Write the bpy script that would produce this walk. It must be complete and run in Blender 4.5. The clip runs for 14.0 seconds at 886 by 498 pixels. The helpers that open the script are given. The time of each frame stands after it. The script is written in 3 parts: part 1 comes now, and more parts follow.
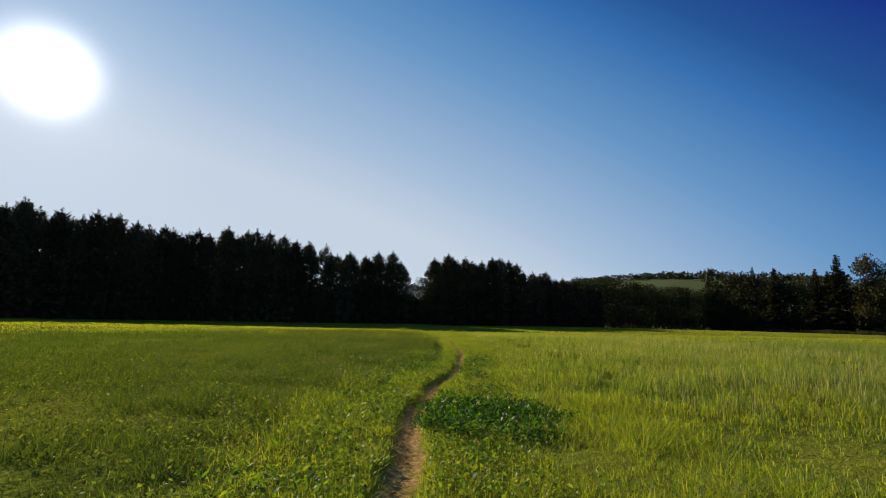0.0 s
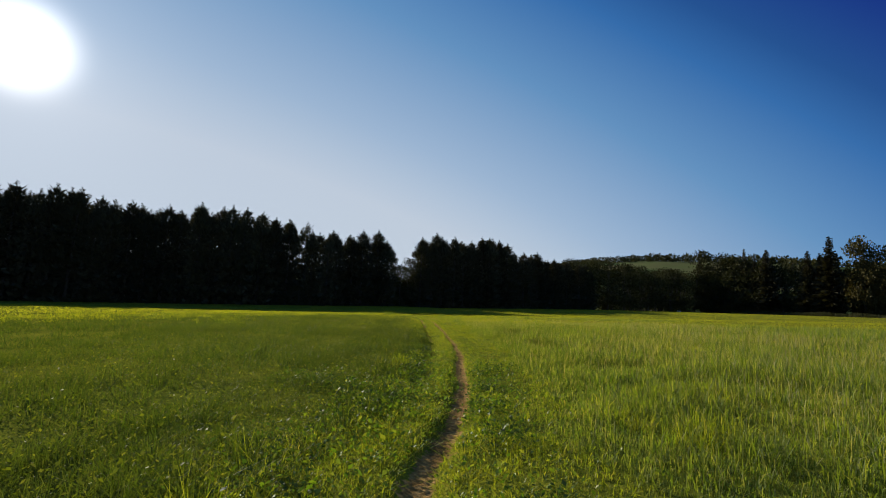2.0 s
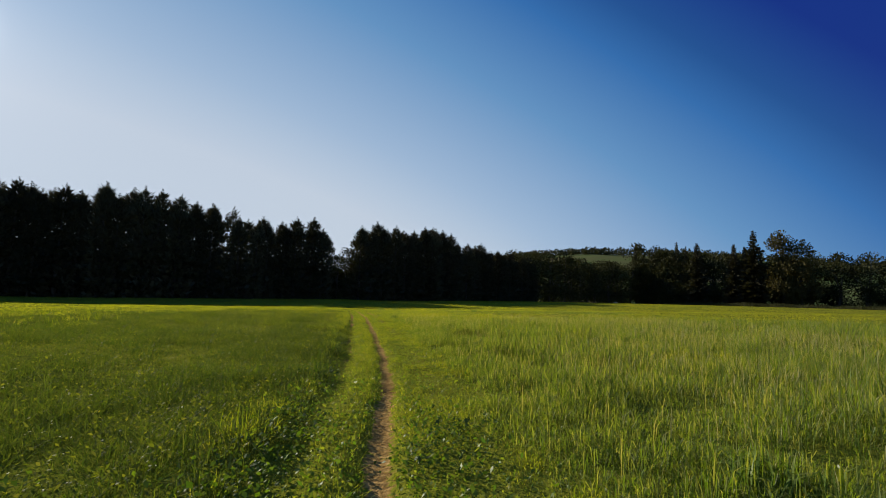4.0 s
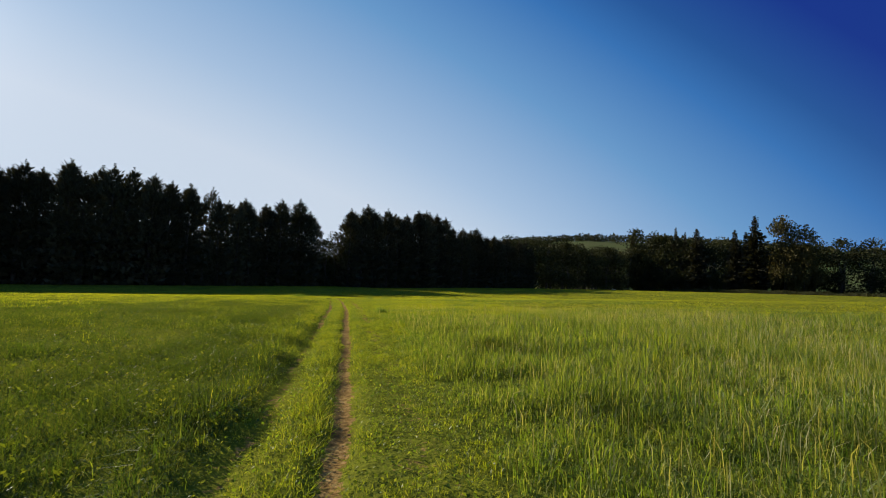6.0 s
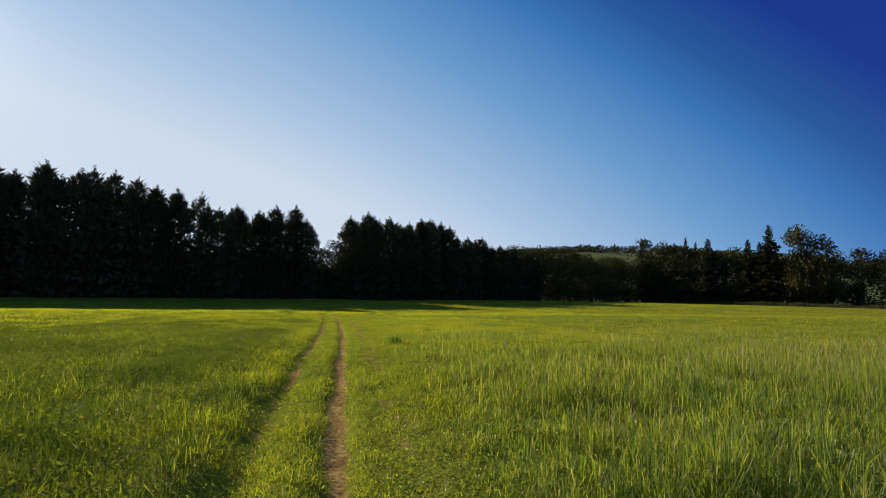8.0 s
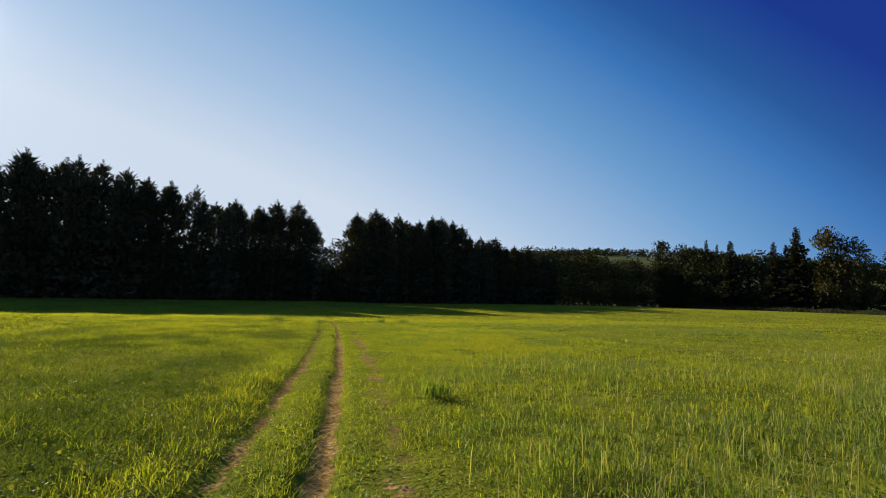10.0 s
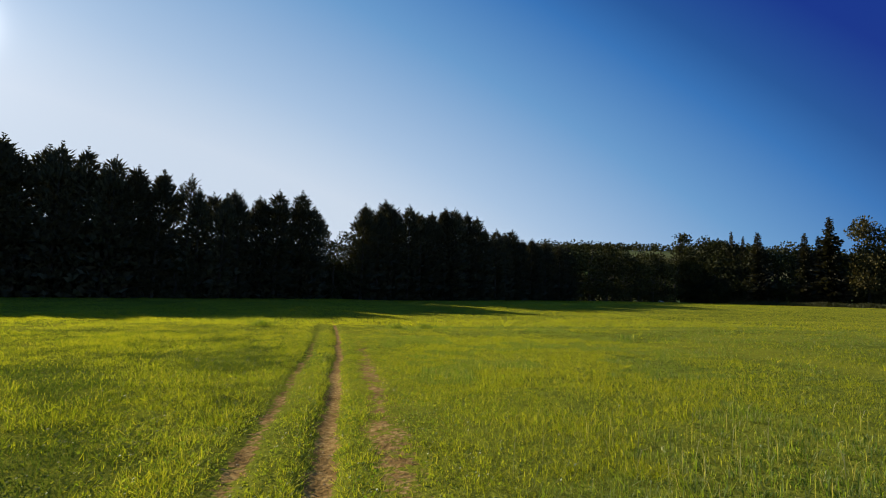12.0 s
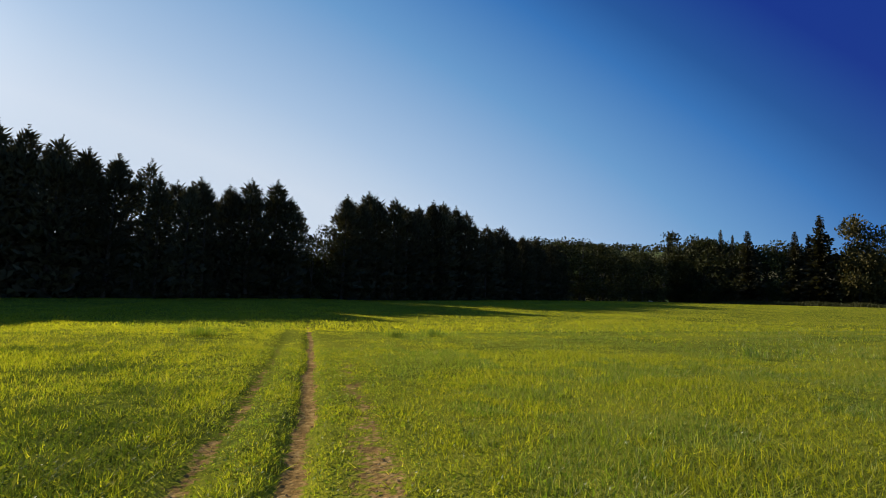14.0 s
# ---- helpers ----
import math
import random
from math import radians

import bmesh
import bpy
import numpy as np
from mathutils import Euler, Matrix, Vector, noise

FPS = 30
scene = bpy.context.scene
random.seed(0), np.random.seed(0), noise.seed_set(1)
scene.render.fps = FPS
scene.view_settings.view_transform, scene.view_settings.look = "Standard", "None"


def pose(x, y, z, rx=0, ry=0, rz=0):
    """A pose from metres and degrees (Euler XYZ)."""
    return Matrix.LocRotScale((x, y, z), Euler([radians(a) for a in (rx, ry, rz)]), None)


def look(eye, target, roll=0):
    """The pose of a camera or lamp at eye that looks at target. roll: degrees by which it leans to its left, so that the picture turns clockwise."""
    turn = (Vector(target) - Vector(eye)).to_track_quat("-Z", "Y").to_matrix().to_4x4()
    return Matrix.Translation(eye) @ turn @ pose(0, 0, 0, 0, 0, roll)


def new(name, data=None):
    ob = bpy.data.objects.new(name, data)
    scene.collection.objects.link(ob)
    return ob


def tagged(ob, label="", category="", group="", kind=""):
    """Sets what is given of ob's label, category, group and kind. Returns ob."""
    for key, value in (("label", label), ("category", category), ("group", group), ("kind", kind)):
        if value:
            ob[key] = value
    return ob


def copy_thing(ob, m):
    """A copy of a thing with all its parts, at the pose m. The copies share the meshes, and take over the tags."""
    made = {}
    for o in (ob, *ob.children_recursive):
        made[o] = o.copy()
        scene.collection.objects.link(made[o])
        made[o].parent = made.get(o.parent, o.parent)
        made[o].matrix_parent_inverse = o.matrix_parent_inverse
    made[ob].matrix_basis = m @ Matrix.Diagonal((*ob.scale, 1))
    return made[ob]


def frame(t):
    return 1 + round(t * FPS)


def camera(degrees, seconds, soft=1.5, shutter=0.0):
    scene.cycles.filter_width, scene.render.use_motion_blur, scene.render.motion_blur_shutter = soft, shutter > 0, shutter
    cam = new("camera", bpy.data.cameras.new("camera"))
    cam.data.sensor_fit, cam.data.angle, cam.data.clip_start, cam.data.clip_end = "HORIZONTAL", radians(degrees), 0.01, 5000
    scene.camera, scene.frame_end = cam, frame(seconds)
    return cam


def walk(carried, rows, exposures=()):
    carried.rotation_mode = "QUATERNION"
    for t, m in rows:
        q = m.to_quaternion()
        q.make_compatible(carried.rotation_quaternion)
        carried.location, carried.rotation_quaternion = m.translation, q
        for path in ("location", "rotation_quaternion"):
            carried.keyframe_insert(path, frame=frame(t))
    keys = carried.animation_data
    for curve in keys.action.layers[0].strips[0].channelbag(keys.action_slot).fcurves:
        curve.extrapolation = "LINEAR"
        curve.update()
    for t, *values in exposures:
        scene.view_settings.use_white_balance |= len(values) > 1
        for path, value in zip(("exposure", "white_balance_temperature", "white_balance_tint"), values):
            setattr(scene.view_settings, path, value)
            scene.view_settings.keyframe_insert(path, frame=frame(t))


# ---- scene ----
cam = camera(84.9, 14.0, soft=1.0)
PATH = [
    (0, (0.456, 0.831, 0.84), (0.475, 2.809, 1.139), 2.5),
    (0.5, (0.355, 1.818, 0.905), (0.372, 3.796, 1.203), 2.6),
    (1, (0.3, 2.915, 1.009), (0.315, 4.903, 1.231), 2.6),
    (1.5, (0.363, 3.99, 0.989), (0.408, 5.977, 1.212), 2.5),
    (2, (0.432, 5.212, 0.999), (0.504, 7.197, 1.226), 2.5),
    (2.5, (0.502, 6.355, 1.017), (0.61, 8.337, 1.26), 2.5),
    (3, (0.603, 7.368, 1.005), (0.803, 9.345, 1.229), 2.4),
    (5.5, (1.378, 13.327, 1.048), (1.718, 15.289, 1.233), 2.2),
    (6, (1.399, 14.507, 1.064), (1.74, 16.472, 1.216), 2.2),
    (6.5, (1.419, 15.708, 1.082), (1.758, 17.674, 1.227), 2.3),
    (7, (1.379, 17.015, 1.107), (1.722, 18.981, 1.253), 2.3),
    (7.5, (1.364, 18.428, 1.132), (1.709, 20.39, 1.319), 2.3),
    (8, (1.335, 19.874, 1.157), (1.678, 21.835, 1.356), 2.2),
    (8.5, (1.317, 21.315, 1.169), (1.664, 23.273, 1.393), 2.2),
    (9, (1.333, 22.735, 1.186), (1.671, 24.696, 1.393), 2.4),
    (11.5, (1.305, 29.682, 1.269), (1.594, 31.65, 1.479), 2.4),
    (12, (1.278, 31.061, 1.28), (1.560, 33.032, 1.471), 2.3),
    (12.5, (1.239, 32.386, 1.188), (1.536, 34.353, 1.398), 2.3),
    (13, (1.167, 33.754, 1.157), (1.465, 35.719, 1.384), 2.3),
    (13.5, (1.094, 35.137, 1.159), (1.404, 37.103, 1.369), 2.3),
    (14, (1.050, 36.44, 1.103), (1.409, 38.399, 1.299), 2.2),
]
walk(cam, [(t, look(eye, target, roll)) for t, eye, target, roll in PATH], [(0, 0.87), (1, 0.78), (3, 0.78), (5.5, 0.92), (7, 0.99), (9, 1.01), (14, 1.0)])

# ---- light ----
SUN_AZ, SUN_EL = -41.0, 20.8          # degrees: azimuth from +y towards +x, elevation
to_sun = Vector((math.sin(radians(SUN_AZ)) * math.cos(radians(SUN_EL)),
                 math.cos(radians(SUN_AZ)) * math.cos(radians(SUN_EL)),
                 math.sin(radians(SUN_EL))))
sun_data = bpy.data.lights.new("sun", "SUN")
sun_data.energy, sun_data.angle, sun_data.color = 5.0, radians(0.55), (1.0, 0.90, 0.72)
sun = new("sun", sun_data)
sun.matrix_world = look((0, 0, 60), Vector((0, 0, 60)) - to_sun)

world = bpy.data.worlds.new("sky")
scene.world = world
world.use_nodes = True
wn, wl = world.node_tree.nodes, world.node_tree.links
wn.clear()
sky = wn.new("ShaderNodeTexSky")
sky.sky_type = "NISHITA"
sky.sun_disc = False
sky.sun_elevation, sky.sun_rotation = radians(SUN_EL), radians(SUN_AZ)
sky.altitude, sky.air_density, sky.dust_density, sky.ozone_density = 100, 1.0, 0.0, 1.0
coords = wn.new("ShaderNodeTexCoord")


def calc(op, a, b=None):
    """A math node; inputs are numbers or sockets."""
    n = wn.new("ShaderNodeMath")
    n.operation = op
    for slot, v in enumerate((a, b)):
        if isinstance(v, bpy.types.NodeSocket):
            wl.new(v, n.inputs[slot])
        elif v is not None:
            n.inputs[slot].default_value = v
    return n.outputs[0]


dot = wn.new("ShaderNodeVectorMath"); dot.operation = "DOT_PRODUCT"
dot.inputs[1].default_value = to_sun
wl.new(coords.outputs["Generated"], dot.inputs[0])
angle = calc("ARCCOSINE", dot.outputs["Value"])
split = wn.new("ShaderNodeSeparateXYZ"); wl.new(coords.outputs["Generated"], split.inputs[0])
# haze: thick towards the sun and the horizon, thin overhead and away from the sun
away = calc("MULTIPLY", calc("POWER", calc("DIVIDE", angle, radians(90)), 2.0), 0.97)
height = calc("MULTIPLY", calc("SUBTRACT", split.outputs[2], 0.25), 1.55)
haze = calc("SUBTRACT", calc("SUBTRACT", 1.06, away), height)
# past the darkest band, a right angle from the sun, the sky pales again towards the far horizon
pale_again = calc("MINIMUM", calc("MAXIMUM", calc("DIVIDE", calc("SUBTRACT", angle, radians(98)), radians(50)), 0.0), 1.0)
opposite = calc("MULTIPLY", pale_again, calc("SUBTRACT", 0.95, calc("MULTIPLY", split.outputs[2], 0.75)))
overhead = calc("MULTIPLY", calc("MINIMUM", calc("MAXIMUM", calc("DIVIDE", calc("SUBTRACT", split.outputs[2], 0.62), 0.2), 0.0), 1.0), 0.36)
haze = calc("MAXIMUM", calc("MAXIMUM", haze, opposite), overhead)
tone = wn.new("ShaderNodeValToRGB")
stops = ((0.0, (0.004, 0.030, 0.26)), (0.16, (0.015, 0.093, 0.332)), (0.27, (0.036, 0.172, 0.48)), (0.5, (0.145, 0.335, 0.62)),
         (0.8, (0.40, 0.55, 0.76)), (0.9, (0.515, 0.635, 0.80)), (1.0, (0.62, 0.705, 0.83)))
while len(tone.color_ramp.elements) < len(stops):
    tone.color_ramp.elements.new(0.5)
for el, (p, c) in zip(tone.color_ramp.elements, stops):
    el.position, el.color = p, (*c, 1)
wl.new(haze, tone.inputs[0])
bright = wn.new("ShaderNodeVectorMath"); bright.operation = "SCALE"; bright.inputs["Scale"].default_value = 10.0
wl.new(tone.outputs[0], bright.inputs[0])
base = wn.new("ShaderNodeMix"); base.data_type = "RGBA"; base.inputs[0].default_value = 0.93
wl.new(sky.outputs[0], base.inputs[6]); wl.new(bright.outputs[0], base.inputs[7])
# the aureole close round the sun
core = calc("MULTIPLY", calc("EXPONENT", calc("MULTIPLY", calc("POWER", calc("DIVIDE", angle, radians(3.4)), 3.0), -1.0)), 14.0)
halo = calc("MULTIPLY", calc("EXPONENT", calc("DIVIDE", angle, radians(-5.0))), 3.0)
glow = wn.new("ShaderNodeMix"); glow.data_type = "RGBA"; glow.blend_type = "MULTIPLY"; glow.inputs[0].default_value = 1.0
wl.new(calc("ADD", core, halo), glow.inputs[6]); glow.inputs[7].default_value = (1.0, 0.97, 0.94, 1)
both = wn.new("ShaderNodeMix"); both.data_type = "RGBA"; both.blend_type = "ADD"; both.inputs[0].default_value = 1.0
wl.new(base.outputs[2], both.inputs[6]); wl.new(glow.outputs[2], both.inputs[7])
back = wn.new("ShaderNodeBackground"); back.inputs[1].default_value = 0.05
wl.new(both.outputs[2], back.inputs[0])
wout = wn.new("ShaderNodeOutputWorld")
wl.new(back.outputs[0], wout.inputs[0])


# ---- materials ----
def material(name):
    m = bpy.data.materials.new(name)
    m.use_nodes = True
    m.node_tree.nodes.clear()
    return m, m.node_tree.nodes, m.node_tree.links


def ramp(n, l, source, stops):
    r = n.new("ShaderNodeValToRGB")
    e = r.color_ramp.elements
    while len(e) < len(stops):
        e.new(0.5)
    for el, (p, c) in zip(e, stops):
        el.position, el.color = p, (*c, 1)
    l.new(source, r.inputs[0])
    return r.outputs[0]


def world_noise(n, l, size, detail=4.0):
    g = n.new("ShaderNodeNewGeometry")
    t = n.new("ShaderNodeTexNoise")
    t.inputs["Scale"].default_value, t.inputs["Detail"].default_value = 1.0 / size, detail
    l.new(g.outputs["Position"], t.inputs["Vector"])
    return t.outputs["Fac"]


def mixed(n, l, fac, a, b, blend="MIX"):
    m = n.new("ShaderNodeMix"); m.data_type = "RGBA"; m.blend_type = blend
    for slot, v in ((0, fac), (6, a), (7, b)):
        if isinstance(v, bpy.types.NodeSocket):
            l.new(v, m.inputs[slot])
        elif slot:
            m.inputs[slot].default_value = (*v, 1)
        else:
            m.inputs[slot].default_value = v
    return m.outputs[2]


def leaf_material(name, stops, patch, patch_amount, through_light, gloss=0.06, rough=0.35, patch_size=3.0, per_object=False):
    """Thin leaves: colour varies leaf by leaf and patch by patch; light comes through them."""
    m, n, l = material(name)
    g = n.new("ShaderNodeNewGeometry")
    col = ramp(n, l, g.outputs["Random Per Island"], stops)
    f = n.new("ShaderNodeMath"); f.operation = "MULTIPLY"; f.inputs[1].default_value = patch_amount
    sharp = n.new("ShaderNodeMapRange")
    sharp.inputs[1].default_value, sharp.inputs[2].default_value = 0.38, 0.64
    l.new(world_noise(n, l, patch_size), sharp.inputs[0]); l.new(sharp.outputs[0], f.inputs[0])
    col = mixed(n, l, f.outputs[0], col, patch)
    if per_object:
        o = n.new("ShaderNodeObjectInfo")
        h = n.new("ShaderNodeHueSaturation")
        v = n.new("ShaderNodeMapRange"); v.inputs[3].default_value, v.inputs[4].default_value = 0.7, 1.35
        l.new(o.outputs["Random"], v.inputs[0]); l.new(v.outputs[0], h.inputs["Value"]); l.new(col, h.inputs["Color"])
        col = h.outputs[0]
    d, t = n.new("ShaderNodeBsdfDiffuse"), n.new("ShaderNodeBsdfTranslucent")
    l.new(col, d.inputs[0])
    l.new(mixed(n, l, 1.0, col, (1.28, 1.2, 0.30), "MULTIPLY"), t.inputs[0])
    a = n.new("ShaderNodeMixShader"); a.inputs[0].default_value = through_light
    l.new(d.outputs[0], a.inputs[1]); l.new(t.outputs[0], a.inputs[2])
    s = n.new("ShaderNodeBsdfGlossy"); s.inputs["Roughness"].default_value = rough
    b = n.new("ShaderNodeMixShader"); b.inputs[0].default_value = gloss
    l.new(a.outputs[0], b.inputs[1]); l.new(s.outputs[0], b.inputs[2])
    o = n.new("ShaderNodeOutputMaterial"); l.new(b.outputs[0], o.inputs[0])
    return m


GRASS = leaf_material("meadow_grass", ((0.0, (0.096, 0.150, 0.015)), (0.5, (0.168, 0.218, 0.023)), (0.85, (0.230, 0.255, 0.037)), (1.0, (0.34, 0.30, 0.11))),
                      (0.195, 0.208, 0.020), 0.55, 0.62, 0.010, 0.5)
# dewy green, darkened further to hold shade and the lens's corner falloff
DEWY_SHADED = leaf_material("dewy_shaded_sward", ((0.0, (0.036, 0.064, 0.014)), (0.6, (0.062, 0.100, 0.019)), (1.0, (0.12, 0.14, 0.045))),
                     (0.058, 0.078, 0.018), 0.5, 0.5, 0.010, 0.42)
PALE = leaf_material("pale_grass", ((0.0, (0.070, 0.125, 0.018)), (0.5, (0.125, 0.180, 0.030)), (1.0, (0.27, 0.27, 0.11))),
                     (0.14, 0.175, 0.03), 0.5, 0.62, 0.012, 0.5, 1.6)
# the meadow grass again, brighter: backlight at a low angle put into its colour
BACKLIT = leaf_material("backlit_meadow_grass", ((0.0, (0.155, 0.190, 0.021)), (0.6, (0.222, 0.245, 0.029)), (1.0, (0.30, 0.29, 0.07))),
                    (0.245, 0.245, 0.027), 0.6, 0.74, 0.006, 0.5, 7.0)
TALL = leaf_material("tall_grass", ((0.0, (0.070, 0.130, 0.020)), (0.6, (0.130, 0.190, 0.035)), (1.0, (0.27, 0.27, 0.10))),
                     (0.10, 0.15, 0.02), 0.5, 0.5, 0.015, 0.5)
SEED = leaf_material("seed_heads", ((0.0, (0.22, 0.22, 0.09)), (1.0, (0.36, 0.31, 0.16))), (0.25, 0.26, 0.10), 0.4, 0.5, 0.015, 0.5)
WEED = leaf_material("weed_leaves", ((0.0, (0.066, 0.118, 0.018)), (0.6, (0.122, 0.175, 0.026)), (1.0, (0.23, 0.245, 0.055))),
                     (0.13, 0.150, 0.018), 0.5, 0.6, 0.014, 0.4, 0.8)
DEWLEAF = leaf_material("dewy_leaves", ((0.0, (0.055, 0.080, 0.013)), (0.6, (0.098, 0.122, 0.018)), (1.0, (0.18, 0.18, 0.04))),
                        (0.078, 0.10, 0.018), 0.5, 0.5, 0.014, 0.42, 0.8)
BROAD = leaf_material("broad_weed_leaves", ((0.0, (0.050, 0.110, 0.014)), (0.6, (0.100, 0.165, 0.020)), (1.0, (0.22, 0.24, 0.045))),
                      (0.075, 0.12, 0.016), 0.5, 0.55, 0.014, 0.4, 0.6)
LUSH = leaf_material("lush_leaves", ((0.0, (0.020, 0.060, 0.010)), (0.7, (0.036, 0.092, 0.014)), (1.0, (0.07, 0.125, 0.022))),
                     (0.03, 0.075, 0.012), 0.4, 0.5, 0.012, 0.4, 0.6)
DOCK = leaf_material("dock_leaves", ((0.0, (0.030, 0.062, 0.012)), (0.7, (0.055, 0.095, 0.016)), (1.0, (0.12, 0.15, 0.035))),
                     (0.045, 0.080, 0.014), 0.5, 0.5, 0.015, 0.4, 0.4)
NEEDLE = leaf_material("conifer_needles", ((0.0, (0.040, 0.037, 0.026)), (1.0, (0.066, 0.062, 0.040))), (0.052, 0.050, 0.033), 0.5, 0.08, 0.0, 0.5, 2.0, True)
LEAF = leaf_material("broad_leaves", ((0.0, (0.022, 0.025, 0.011)), (1.0, (0.048, 0.048, 0.018))), (0.034, 0.036, 0.014), 0.5, 0.12, 0.006, 0.5, 3.0, True)
GOLD = leaf_material("yellowing_leaves", ((0.0, (0.042, 0.038, 0.014)), (1.0, (0.082, 0.062, 0.020))), (0.052, 0.050, 0.018), 0.5, 0.12, 0.006, 0.5, 3.0)


def bark_material():
    m, n, l = material("bark")
    col = ramp(n, l, world_noise(n, l, 0.15), ((0.3, (0.025, 0.020, 0.016)), (0.7, (0.06, 0.05, 0.04))))
    p = n.new("ShaderNodeBsdfPrincipled"); p.inputs["Roughness"].default_value = 0.9
    l.new(col, p.inputs["Base Color"])
    o = n.new("ShaderNodeOutputMaterial"); l.new(p.outputs[0], o.inputs[0])
    return m


BARK = bark_material()


def ground_material():
    """Turf with bare soil where the ways are worn."""
    m, n, l = material("turf_and_soil")
    turf = mixed(n, l, ramp(n, l, world_noise(n, l, 0.12), ((0.35, (0, 0, 0)), (0.65, (1, 1, 1)))), (0.052, 0.062, 0.010), (0.112, 0.126, 0.016))
    turf = mixed(n, l, ramp(n, l, world_noise(n, l, 5.0), ((0.4, (0, 0, 0)), (0.65, (1, 1, 1)))), turf, (0.150, 0.150, 0.016))
    soil = ramp(n, l, world_noise(n, l, 0.05, 8.0), ((0.25, (0.10, 0.058, 0.019)), (0.5, (0.215, 0.132, 0.047)), (0.75, (0.36, 0.24, 0.098))))
    soil = mixed(n, l, ramp(n, l, world_noise(n, l, 0.35), ((0.45, (0, 0, 0)), (0.7, (1, 1, 1)))), soil, (0.12, 0.072, 0.026))
    at = n.new("ShaderNodeAttribute"); at.attribute_name = "worn"
    add = n.new("ShaderNodeMath"); add.operation = "ADD"
    sub = n.new("ShaderNodeMath"); sub.operation = "SUBTRACT"; sub.inputs[1].default_value = 0.5
    more = n.new("ShaderNodeMath"); more.operation = "MULTIPLY"; more.inputs[1].default_value = 1.7
    l.new(world_noise(n, l, 0.055, 8.0), sub.inputs[0]); l.new(sub.outputs[0], more.inputs[0])
    l.new(at.outputs["Fac"], add.inputs[0]); l.new(more.outputs[0], add.inputs[1])
    edge = n.new("ShaderNodeMapRange"); edge.inputs[1].default_value, edge.inputs[2].default_value = 0.40, 0.66
    l.new(add.outputs[0], edge.inputs[0])
    col = mixed(n, l, edge.outputs[0], turf, soil)
    p = n.new("ShaderNodeBsdfPrincipled"); p.inputs["Roughness"].default_value = 0.95
    p.inputs["Specular IOR Level"].default_value = 0.0
    l.new(col, p.inputs["Base Color"])
    b = n.new("ShaderNodeBump"); b.inputs["Strength"].default_value, b.inputs["Distance"].default_value = 0.7, 0.03
    l.new(world_noise(n, l, 0.04, 8.0), b.inputs["Height"]); l.new(b.outputs[0], p.inputs["Normal"])
    o = n.new("ShaderNodeOutputMaterial"); l.new(p.outputs[0], o.inputs[0])
    return m


def hill_material():
    m, n, l = material("far_fields")
    g = n.new("ShaderNodeNewGeometry")
    v = n.new("ShaderNodeTexVoronoi"); v.inputs["Scale"].default_value = 1 / 130.0
    l.new(g.outputs["Position"], v.inputs["Vector"])
    sep = n.new("ShaderNodeSeparateColor"); l.new(v.outputs["Color"], sep.inputs[0])
    col = ramp(n, l, sep.outputs[0], ((0.0, (0.035, 0.060, 0.028)), (0.4, (0.055, 0.075, 0.030)), (0.8, (0.085, 0.090, 0.040)), (1.0, (0.17, 0.145, 0.08))))
    col = mixed(n, l, ramp(n, l, world_noise(n, l, 20.0), ((0.4, (0, 0, 0)), (0.7, (0.4, 0.4, 0.4)))), col, (0.07, 0.11, 0.03))
    p = n.new("ShaderNodeBsdfPrincipled"); p.inputs["Roughness"].default_value = 1.0
    p.inputs["Specular IOR Level"].default_value = 0.0
    l.new(col, p.inputs["Base Color"])
    o = n.new("ShaderNodeOutputMaterial"); l.new(p.outputs[0], o.inputs[0])
    return m


# ---- mesh helpers ----
def mesh_from(name, verts, faces, mat, smooth=False):
    """A mesh from arrays: verts (n, 3); faces a list of index arrays, each (k, 3) or (k, 4)."""
    me = bpy.data.meshes.new(name)
    verts = np.asarray(verts, np.float32)
    me.vertices.add(len(verts)); me.vertices.foreach_set("co", verts.ravel())
    loops = np.concatenate([np.asarray(f).ravel() for f in faces]).astype(np.int32)
    sizes = np.concatenate([np.full(len(f), np.asarray(f).shape[1]) for f in faces]).astype(np.int32)
    me.loops.add(len(loops)); me.loops.foreach_set("vertex_index", loops)
    me.polygons.add(len(sizes))
    me.polygons.foreach_set("loop_start", np.r_[0, np.cumsum(sizes)[:-1]].astype(np.int32))
    me.polygons.foreach_set("loop_total", sizes)
    me.polygons.foreach_set("use_smooth", np.full(len(sizes), smooth))
    me.materials.append(mat)
    me.update(calc_edges=True)
    return me


def part(name, me, parent, label=""):
    ob = new(name, me)
    ob.parent = parent
    return tagged(ob, label)


def kites(base, ahead, side, width, curl):
    """Leaves as kites of two triangles: base points, vectors along, unit sides, widths, and the vector by which the tip is bent."""
    mid = base + ahead * 0.5
    v = np.stack([base, mid + side * width[:, None] * 0.5, base + ahead + curl, mid - side * width[:, None] * 0.5], 1).reshape(-1, 3)
    i = np.arange(len(base))[:, None] * 4
    return v, [i + np.array([[0, 1, 3]]), i + np.array([[1, 2, 3]])]


def unit(v):
    return v / np.maximum(np.linalg.norm(v, axis=-1, keepdims=True), 1e-9)


